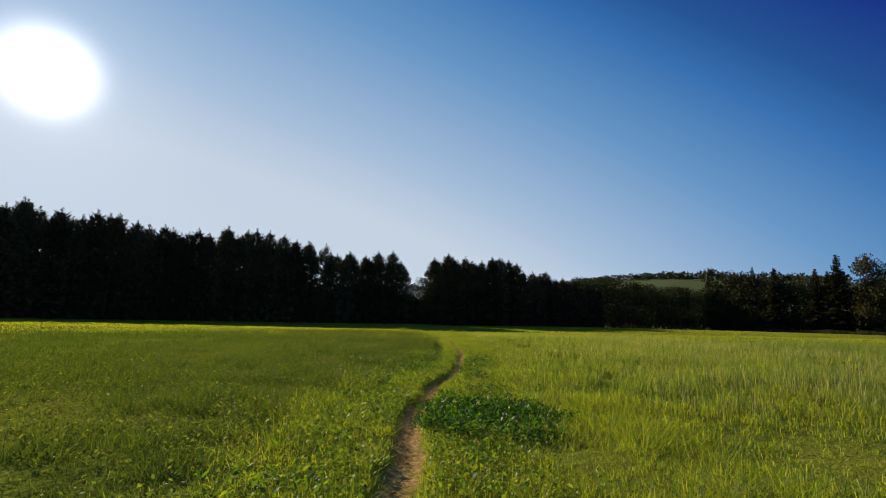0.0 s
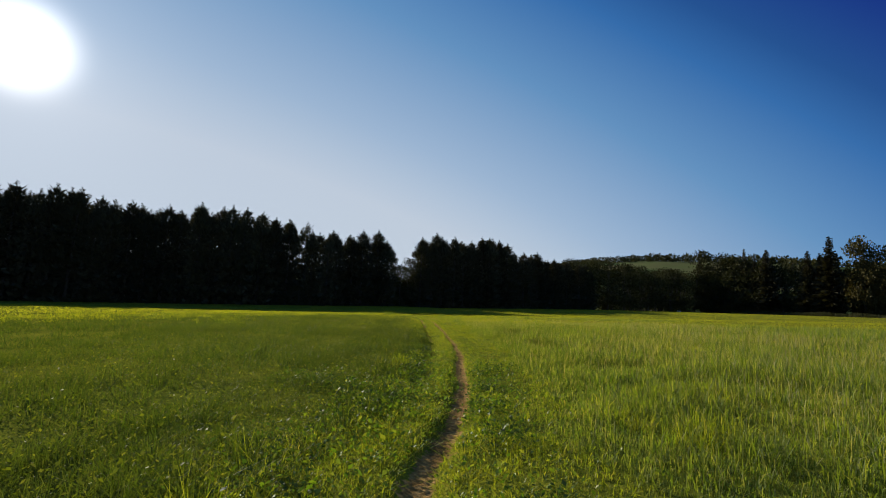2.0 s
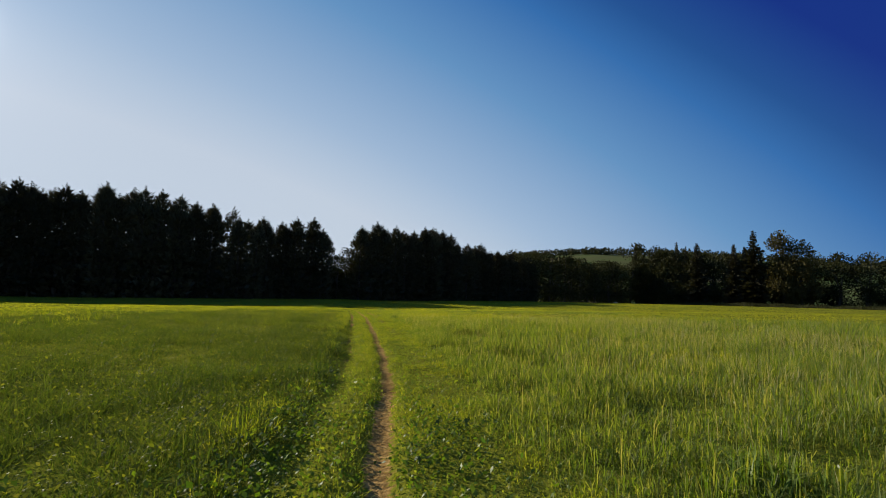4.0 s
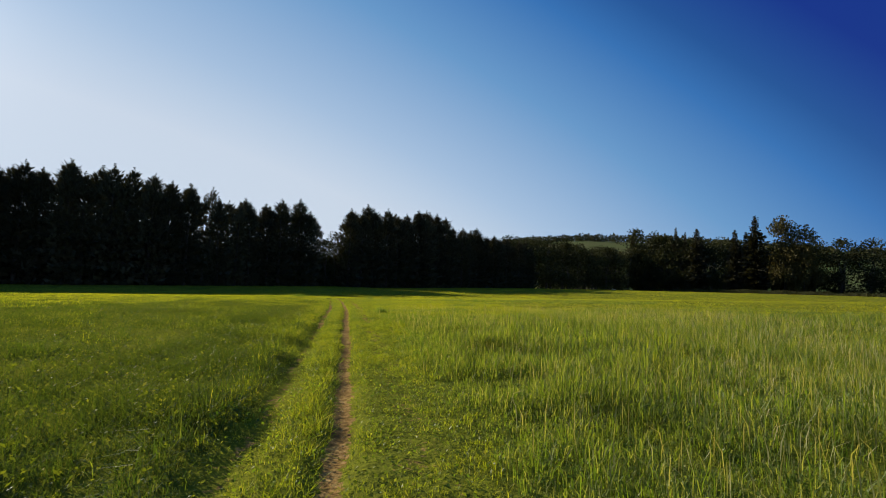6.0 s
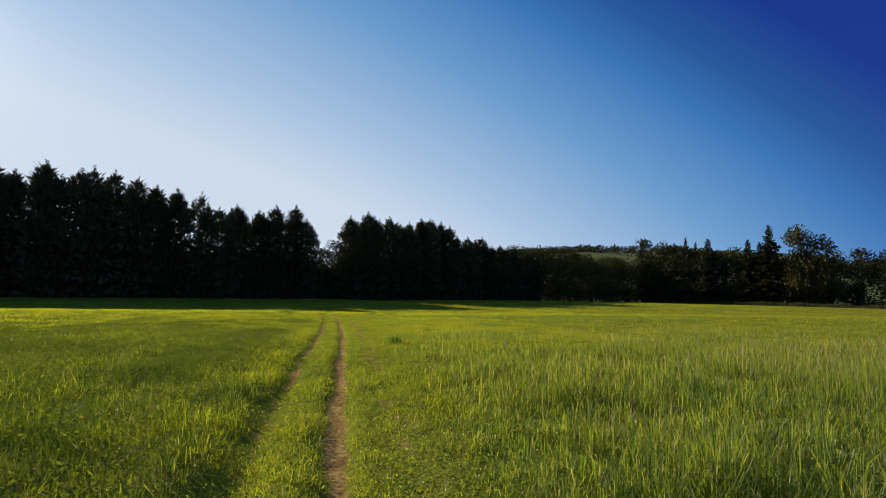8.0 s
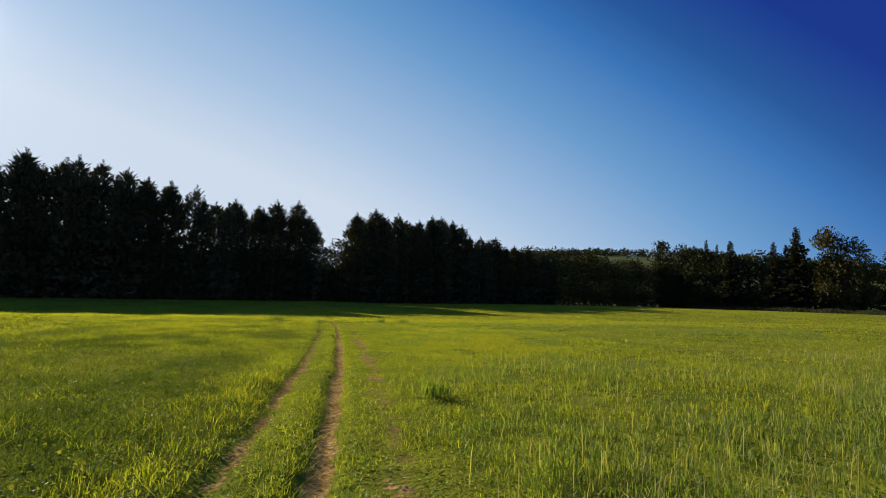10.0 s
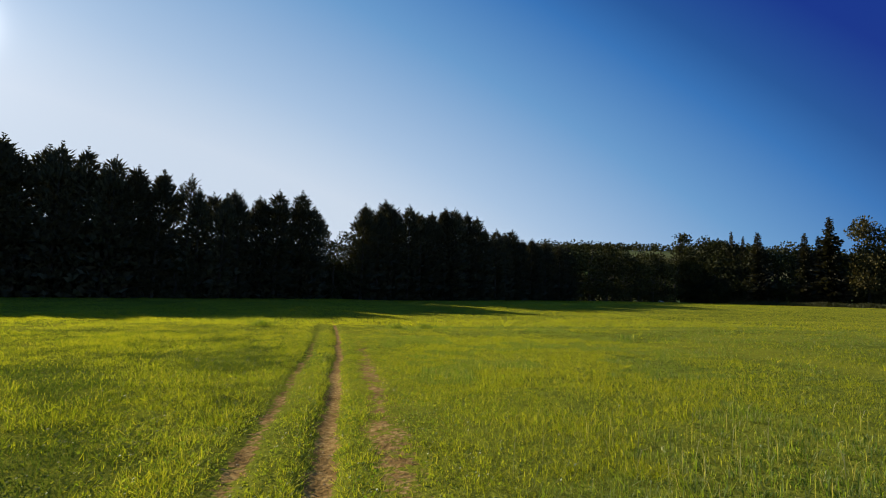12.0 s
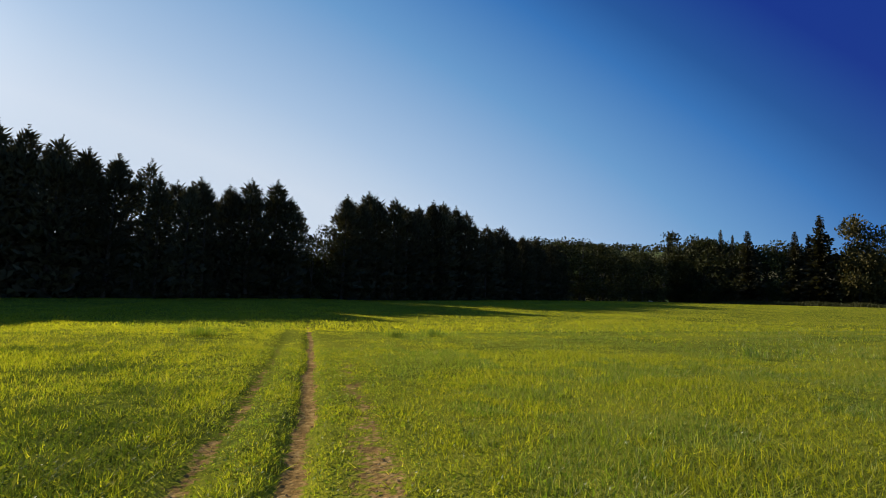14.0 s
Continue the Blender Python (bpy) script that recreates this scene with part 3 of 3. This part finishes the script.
def clods():
    """Loose crumbs of soil on the path."""
    x, y, r = scatter(9000, -0.5, 2.4, 1, 52, 51)
    keep = wear(x, y) > 0.55
    x, y = x[keep], y[keep]
    n = len(x)
    s = r.uniform(0.004, 0.012, n)
    shape = np.array([[1, 0, 0], [0, 1, 0], [-1, 0, 0], [0, -1, 0], [0, 0, 0.8], [0, 0, -0.6]])
    jit = 1 + 0.5 * (r.rand(n, 6, 1) - 0.5)
    base = np.stack([x, y, land(x, y) - rut(x, y) + 0.004], 1)
    v = (base[:, None, :] + shape[None] * jit * s[:, None, None]).reshape(-1, 3)
    i = np.arange(n)[:, None] * 6
    f = [i + np.array([t]) for t in ((0, 1, 4), (1, 2, 4), (2, 3, 4), (3, 0, 4), (1, 0, 5), (2, 1, 5), (3, 2, 5), (0, 3, 5))]
    m, nn, ll = material("loose_soil")
    g = nn.new("ShaderNodeNewGeometry")
    p = nn.new("ShaderNodeBsdfPrincipled"); p.inputs["Roughness"].default_value = 0.95
    ll.new(ramp(nn, ll, g.outputs["Random Per Island"], ((0, (0.10, 0.06, 0.022)), (0.7, (0.24, 0.15, 0.06)), (1, (0.38, 0.26, 0.12)))), p.inputs["Base Color"])
    o = nn.new("ShaderNodeOutputMaterial"); ll.new(p.outputs[0], o.inputs[0])
    tagged(new("soil_crumbs", mesh_from("soil_crumbs", v, f, m)), "loose dry brown crumbs of soil on the path", "soil", kind="stuff")


clods()


# ---- trees ----
def conifer(seed, height=14.0, radius=2.3, sparse=1.0, fine=1.0):
    """A conifer of a shelter belt: straight trunk, whorls of boughs whose tips turn up, ragged pointed top."""
    r = np.random.RandomState(seed)
    top = new("conifer")
    v, f = join([cone_between((0, 0, -0.3), (0, 0, height * 0.55), 0.24, 0.13), cone_between((0, 0, height * 0.55), (0, 0, height * 0.99), 0.13, 0.02)])
    part("trunk", mesh_from("trunk", v, [f], BARK, True), top)
    n = int(1600 * sparse)
    u = r.rand(n) ** 0.9
    u = np.where(u > 0.93, u * 0.8, u)
    profile = np.interp(u, [0, 0.08, 0.45, 0.6, 0.76, 0.88, 0.96, 1], [0.95, 1.05, 0.97, 0.9, 0.66, 0.28, 0.07, 0.02])
    reach = radius * profile * np.clip(0.85 + 0.3 * np.sin(u * 52 + r.rand(n) * 1.5), 0.5, 1.2) * (0.75 + 0.5 * r.rand(n))
    a = r.rand(n) * 2 * np.pi
    out = np.stack([np.cos(a), np.sin(a), 0 * a], 1)
    start = reach * r.uniform(0.1, 0.85, n) ** 0.8
    base = out * start[:, None]; base[:, 2] = u * height + 0.15 * (r.rand(n) - 0.5)
    length = np.maximum(0.3, np.minimum(np.where(u > 0.5, 0.6, 1.1), reach - start) * r.uniform(0.6, 1.2, n))
    slope = np.where(u > 0.7, r.uniform(0.1, 1.2, n), r.uniform(-0.35, 0.3, n))
    ahead = out * length[:, None]; ahead[:, 2] = slope * length
    side = unit(np.cross(ahead, r.randn(n, 3)))
    curl = np.zeros((n, 3)); curl[:, 2] = r.uniform(0.05, 0.35, n)
    v, f = kites(base, ahead, side, r.uniform(0.2, 0.55, n) * np.interp(u, [0, 0.4, 0.6, 0.85, 1], [1.6, 1.2, 0.85, 0.48, 0.3]) * fine, curl)
    # several leaders, each a small spire of upswept twigs, and twigs standing out of the flanks
    bs, ups = [], []
    for k in range(6):
        ang, off = r.rand() * 6.283, (0 if k == 0 else r.uniform(0.35, 1.25))
        x0, y0 = math.cos(ang) * off, math.sin(ang) * off
        tip = height * (1.0 if k == 0 else 1.0 - 0.06 * off - r.uniform(0.0, 0.10))
        bs.append((x0 * 0.7, y0 * 0.7, tip - 2.2)); ups.append((x0 * 0.3, y0 * 0.3, 2.2))
        for tier in range(9):
            for q in range(5):
                aa, ln = r.rand() * 6.283, (0.15 + 0.08 * tier) * r.uniform(0.6, 1.4)
                bs.append((x0, y0, tip - 0.12 - 0.25 * tier)); ups.append((math.cos(aa) * ln, math.sin(aa) * ln, ln * r.uniform(0.35, 1.1)))
    for k in range(int(500 * sparse)):
        w = r.uniform(0.35, 0.93)
        aa, rad = r.rand() * 6.283, radius * float(np.interp(w, [0.3, 0.45, 0.6, 0.76, 0.88, 0.96], [1.0, 0.95, 0.9, 0.68, 0.31, 0.09])) * r.uniform(0.6, 1.08)
        ln = r.uniform(0.25, 0.68)
        bs.append((math.cos(aa) * rad, math.sin(aa) * rad, w * height)); ups.append((math.cos(aa) * ln, math.sin(aa) * ln, ln * r.uniform(0.2, 1.2)))
    b, up = np.array(bs), np.array(ups)
    m = len(b)
    v2, f2 = kites(b, up, unit(np.cross(up, r.randn(m, 3))), r.uniform(0.08, 0.18, m), np.zeros((m, 3)))
    me = mesh_from("crown", np.r_[v, v2], [f[0], f[1], f2[0] + len(v), f2[1] + len(v)], NEEDLE)
    part("crown", me, top)
    return tagged(top, "dark dense conifer in a shelter belt by the field", "tree", "shelter belt conifers")


def tiered_spruce(seed, height=14.0):
    """A spruce in flat, separate tiers of boughs, dark, with gaps of sky between them."""
    r = np.random.RandomState(seed)
    top = new("spruce_tree")
    v, f = join([cone_between((0, 0, -0.3), (0, 0, height * 0.97), 0.26, 0.03)])
    part("trunk", mesh_from("trunk", v, [f], BARK, True), top)
    bs, aheads = [], []
    for z in np.linspace(0.08, 0.985, 34):
        reach = 3.6 * (1 - z) ** 0.8 * r.uniform(0.7, 1.15) + 0.25
        for k in range(15):
            a, ln = r.rand() * 6.283, reach * r.uniform(0.6, 1.1)
            d = np.array([math.cos(a), math.sin(a), r.uniform(-0.05, 0.25)])
            for step in (0.0, 0.35, 0.65):
                for fork in (-0.45, 0.0, 0.45):
                    e = np.array([math.cos(a + fork), math.sin(a + fork), d[2] - 0.1])
                    bs.append(d * ln * step + np.array([0, 0, z * height + r.uniform(-0.22, 0.22)])); aheads.append(e * ln * 0.36)
    b, a = np.array(bs), np.array(aheads)
    n = len(b)
    v, f = kites(b, a, unit(np.cross(a, np.array([0, 0, 1.0]) + r.randn(n, 3) * 0.9)), np.linalg.norm(a, axis=1) * 0.42 + 0.10, np.zeros((n, 3)))
    part("crown", mesh_from("crown", v, f, NEEDLE), top)
    return tagged(top, "tall dark spruce with flat tiers of boughs", "tree", "field edge spruces")


def broadleaf(seed, height=13.0, spread=3.6, mat=None, label="dark green broadleaf tree at the field edge", leaves=1800):
    """A broadleaf tree: trunk, limbs, and clumps of leaves with gaps between them."""
    r = np.random.RandomState(seed)
    top = new("broadleaf_tree")
    pieces = [cone_between((0, 0, -0.3), (0.1, 0, height * 0.4), 0.3, 0.2)]
    hubs = []
    for k in range(34):
        u = r.uniform(0.04, 0.95)
        a, rad = r.rand() * 6.283, spread * float(np.interp(u, [0, 0.3, 0.6, 0.85, 1], [0.75, 1.0, 0.95, 0.6, 0.15])) * r.uniform(0.35, 1.0)
        hubs.append((math.cos(a) * rad, math.sin(a) * rad, u * height))
        if k < 9:
            pieces.append(cone_between((0, 0, height * r.uniform(0.15, 0.4)), hubs[-1], 0.11, 0.03, 5))
    v, f = join(pieces)
    part("trunk", mesh_from("trunk", v, [f], BARK, True), top)
    hub = np.array(hubs)[r.randint(0, len(hubs), leaves)]
    d = unit(r.randn(leaves, 3)) * (r.rand(leaves, 1) ** 0.5) * np.array([1.5, 1.5, 1.25]) * (spread / 3.6)
    base = hub + d
    base[:, 2] = np.clip(base[:, 2], 0.1, height)
    ahead = unit(unit(d) + 0.8 * r.randn(leaves, 3)) * r.uniform(0.28, 0.58, (leaves, 1))
    v, f = kites(base, ahead, unit(np.cross(ahead, r.randn(leaves, 3))), r.uniform(0.2, 0.4, leaves), np.zeros((leaves, 3)))
    part("crown", mesh_from("crown", v, f, mat or LEAF), top)
    return tagged(top, label, "tree", "field edge trees")


def bush(seed):
    """A low dark bush: a dome of leaves down to the ground."""
    r = np.random.RandomState(seed)
    top = new("bush")
    v, f = join([cone_between((0, 0, -0.1), (math.cos(k * 2.1) * 0.8, math.sin(k * 2.1) * 0.8, 2.2), 0.05, 0.02, 5) for k in range(3)])
    part("stem", mesh_from("stem", v, [f], BARK, True), top)
    n = 420
    d = unit(r.randn(n, 3)); d[:, 2] = np.abs(d[:, 2])
    base = d * np.array([1.7, 1.7, 3.2]) * r.rand(n, 1) ** 0.4
    ahead = unit(d + r.randn(n, 3)) * r.uniform(0.4, 0.9, (n, 1))
    v, f = kites(base, ahead, unit(np.cross(ahead, r.randn(n, 3))), r.uniform(0.35, 0.7, n), np.zeros((n, 3)))
    part("crown", mesh_from("crown", v, f, LEAF), top)
    return tagged(top, "low dark bush under the conifers", "bush", "belt undergrowth")


def stand(model, x, y, height, built, rnd, fat=1.0):
    """A copy of a tree, scaled to the height."""
    s = height / built
    m = Matrix.LocRotScale((x, y, float(land(x, y)) - 0.05), Euler((rnd.gauss(0, 0.012), rnd.gauss(0, 0.012), rnd.random() * 6.283)), (s * fat, s * fat, s))
    return copy_thing(model, m)


BELT_X = [-110, -80, -65, -61, -57, -51, -48, -46, -41, -34, -28, -24, -21, -18.5, -17, -12, -9.5, -6.2]
BELT_H = [16, 16, 15.6, 16, 15.5, 15, 14.4, 15, 14.9, 15.1, 14.5, 14.7, 14.5, 13.4, 13.6, 13.2, 14, 13.0]
EAST_X = [0.3, 4.6, 9.8, 13.4, 16.4, 19.7, 24.2, 32, 39.4, 45]
EAST_H = [13.6, 14.9, 14.3, 15.2, 16.0, 14.4, 14.0, 12.9, 12.6, 12.2]


def belt():
    rnd = random.Random(4)
    models = [conifer(40 + k, radius=2.0 + 0.15 * k) for k in range(5)] + [conifer(50, sparse=0.4, fine=1.9), conifer(51, radius=1.5, sparse=0.34)]

    def plant(x, y, h, fat, row):
        k = rnd.randrange(5) if row < 2 else row + 3
        stand(models[k], x, y, h * 1.045 - float(land(x, y)), 14.0, rnd, fat)

    for row, (off, low) in enumerate(((0, 1.0), (2.6, 0.99), (5.4, 0.92))):
        x = -112.0
        while x < -5.2:
            px = x + rnd.uniform(-0.4, 0.4)
            if not -21.7 < px < -19.9:
                plant(px - 0.41 * off, 81 + (px + 46) * 0.45 + 0.91 * off + rnd.uniform(-0.3, 0.3),
                      float(np.interp(px, BELT_X, BELT_H)) * low * rnd.uniform(0.90, 1.05), rnd.uniform(0.9, 1.15), row)
            x += (2.15, 2.6, 2.9)[row]
        x = (-0.1 if row == 0 else 0.3) + 0.58 * off
        while x < 46:
            px = x + rnd.uniform(-0.4, 0.4)
            plant(px - 0.58 * off, 101.5 + px * 0.705 + 0.81 * off + rnd.uniform(-0.3, 0.3),
                  float(np.interp(px, EAST_X, EAST_H)) * low * rnd.uniform(0.90, 1.05), rnd.uniform(0.9, 1.15), row)
            x += (2.15, 2.6, 2.9)[row]
    plant(-20.9, 92.6, 14.2, 1.0, 3)   # a thin tree in the narrow break
    shrubs = [bush(30 + k) for k in range(3)]
    for x in np.arange(-92, 42, 1.9):
        x = float(x)
        y = 81 + (x + 46) * 0.45 if x < -2 else 101.5 + x * 0.705
        stand(shrubs[rnd.randrange(3)], x - 1.2 + rnd.uniform(-0.5, 0.5), y + 3.6 + rnd.uniform(-0.6, 0.6), rnd.uniform(3.2, 6.4), 3.6, rnd, rnd.uniform(0.9, 1.2))
    models += shrubs
    for m in models:
        for o in (*m.children_recursive, m):
            bpy.data.objects.remove(o)


belt()


def field_edge():
    rnd = random.Random(9)
    models = [broadleaf(70 + k) for k in range(4)]

    def plant(x, y, h, fat=1.0):
        stand(models[rnd.randrange(4)], x, y, h, 13.0, rnd, fat)

    # bushes in the gap of the belt
    for x, y, h in ((-4.2, 101, 8.2), (-2.6, 101.8, 9.6), (-1.2, 102.6, 9.8), (0.2, 104.5, 9.6), (-3.4, 104, 8.0), (-5, 106, 7.4), (-2.5, 107, 8.2), (0, 108, 8.0), (-21.4, 91.6, 5.6), (-20.2, 92.2, 5.0), (-21.5, 95.5, 7.0), (-20, 96.5, 6.5), (-22.5, 97.5, 7.5)):
        plant(x, y, h, 0.8)
    # the lower wood between belt and far trees
    for k in range(16):
        u = k / 15
        x, y = 44 + 52 * u, 134 + 36 * u
        plant(x + rnd.uniform(-1, 1), y + rnd.uniform(-1, 1), rnd.uniform(13.0, 14.4), 1.2)
        plant(x - 3 + rnd.uniform(-1, 1), y + 5 + rnd.uniform(-1, 1), rnd.uniform(13.2, 14.6), 1.25)
    # the trees at the far corner and along the east side
    for k in range(26):
        u = k / 25
        x = float(np.interp(u, [0, 0.25, 0.45, 0.65, 1], [98, 107, 119, 142, 178]))
        y = float(np.interp(u, [0, 0.25, 0.45, 0.65, 1], [168, 149, 137, 118, 40]))
        h = float(np.interp(u, [0, 0.05, 0.25, 0.42, 0.46, 1], [17, 19, 16.5, 16.5, 16.5, 16]))
        plant(x + rnd.uniform(-1, 1), y + rnd.uniform(-1, 1), h * rnd.uniform(0.92, 1.03), 1.0)
        plant(x + 5 + rnd.uniform(-1, 1), y + 4 + rnd.uniform(-1, 1), h * rnd.uniform(0.9, 1.03), 1.1)
        plant(x - 1.5, y - 1.5, rnd.uniform(4, 7), 2.0)
    for x, y, h in ((99.5, 165, 20.5), (101, 160.7, 20.8), (96.6, 169.2, 21.5)):
        plant(x, y, h, 0.75)
    # single conifers that stand over them
    spruce = tiered_spruce(90)
    for x, y, h, fat in ((114.4, 136.2, 22.6, 0.95), (104.9, 148.4, 19.7, 0.9), (102.5, 155.8, 20.8, 0.6), (110.9, 140.6, 18.8, 0.8), (103.6, 152.5, 19.0, 0.55), (112.8, 138.2, 18.0, 0.7), (96.4, 170, 21.6, 0.6)):
        t = stand(spruce, x, y, h, 14.0, rnd, fat)
        tagged(t, "tall dark spruce standing over the field edge trees", "tree", "field edge spruces")
    for o in (*spruce.children_recursive, spruce):
        bpy.data.objects.remove(o)
    # the yellowing tree
    gold = broadleaf(95, 13.0, 4.2, GOLD, "tall yellowing broadleaf tree at the field edge", 6000)
    for x, y, h, fat in ((118.6, 131.0, 21.8, 0.72), (122.0, 128.4, 19.0, 0.7)):
        stand(gold, x, y, h, 13.0, rnd, fat)
    for o in (*gold.children_recursive, gold):
        bpy.data.objects.remove(o)
    for m in models:
        for o in (*m.children_recursive, m):
            bpy.data.objects.remove(o)


field_edge()


# ---- far hill ----
def hill():
    az = np.radians(np.linspace(0, 95, 96))
    rr = np.linspace(330, 1500, 40)
    A, R = np.meshgrid(az, rr)
    crest = np.interp(np.degrees(A), [0, 10, 17, 21, 26, 35, 50, 60, 95], [10, 45, 66, 72, 76, 74, 56, 45, 40])
    rise = np.clip((R - 330) / 420, 0, 1)
    Z = crest * (rise * rise * (3 - 2 * rise)) + 6 * (hashed(A * 300, R, 90, 12) - 0.5) * rise - 1.0
    v = np.stack([R * np.sin(A), R * np.cos(A), Z], -1).reshape(-1, 3)
    k = np.arange(A.size).reshape(A.shape)
    f = np.stack([k[:-1, :-1], k[1:, :-1], k[1:, 1:], k[:-1, 1:]], -1).reshape(-1, 4)
    tagged(new("far_hill", mesh_from("far_hill", v, [f], hill_material(), True)), "far hillside with pale green fields", "hill", kind="structure")
    # woods and hedgerows on it
    r = np.random.RandomState(61)
    cs = []
    for k in range(620):
        a = math.radians(r.uniform(12, 62))
        d = r.choice([r.uniform(715, 760), r.uniform(715, 760), r.uniform(715, 760), 560 + 40 * math.sin(a * 9), r.uniform(600, 690) if math.degrees(a) > 29 else 680]) + r.randn() * 4
        cr = np.interp(math.degrees(a), [0, 10, 17, 21, 26, 35, 50, 60, 95], [10, 45, 66, 72, 76, 74, 56, 45, 40])
        q = min(1, (d - 330) / 420)
        cs.append((d * math.sin(a), d * math.cos(a), cr * q * q * (3 - 2 * q) - 1, r.uniform(3, 6.5)))
    cs = np.repeat(np.array(cs), 40, 0)
    n = len(cs)
    dv = unit(r.randn(n, 3)) * np.array([1.1, 1.1, 0.9]) * cs[:, 3:] * r.uniform(0.6, 1, (n, 1))
    base = cs[:, :3] + dv + np.array([0, 0, 1]) * cs[:, 3:] * 0.45
    ahead = unit(dv + r.randn(n, 3) * 2) * r.uniform(1.8, 3.4, (n, 1))
    v, f = kites(base, ahead, unit(np.cross(ahead, r.randn(n, 3))), r.uniform(1.3, 2.4, n), np.zeros((n, 3)))
    tagged(new("far_woods", mesh_from("far_woods", v, f, LEAF)), "far woods and hedgerows along the hill", "woods", kind="stuff")


hill()


# ---- the east verge ----
def verge():
    """Rank dark growth on the bank at the field's east edge, and a pale stone below the wood."""
    r = np.random.RandomState(71)
    n = 30000
    u = r.rand(n)
    x = np.interp(u, [0, 0.4, 1], [99, 111, 149]) + r.randn(n) * 1.6
    y = np.interp(u, [0, 0.4, 1], [149, 130, 87]) + r.randn(n) * 1.6
    blades("verge_growth", x, y, r.uniform(0.2, 0.65, n) + 0.9 * hashed(x, y, 2.5, 73) ** 2, r.uniform(0.10, 0.22, n), LEAF, "rank dark growth along the field verge", 1.2, True, 72, "undergrowth")
    bm = bmesh.new()
    bmesh.ops.create_icosphere(bm, subdivisions=3, radius=0.5)
    for v in bm.verts:
        v.co *= 0.8 + 0.5 * noise.noise(v.co * 2.3)
        v.co.x *= 1.9; v.co.z *= 0.7
    me = bpy.data.meshes.new("boulder"); bm.to_mesh(me); bm.free()
    m, n2, l2 = material("pale_stone")
    p = n2.new("ShaderNodeBsdfPrincipled"); p.inputs["Roughness"].default_value = 0.9
    l2.new(ramp(n2, l2, world_noise(n2, l2, 0.2), ((0.3, (0.4, 0.39, 0.36)), (0.7, (0.62, 0.6, 0.56)))), p.inputs["Base Color"])
    o = n2.new("ShaderNodeOutputMaterial"); l2.new(p.outputs[0], o.inputs[0])
    me.materials.append(m)
    b = tagged(new("boulder", me), "pale rounded stone lying below the dark wood", "stone")
    b.location = (82.8, 159.2, float(land(82.8, 159.2)) + 0.15)


verge()
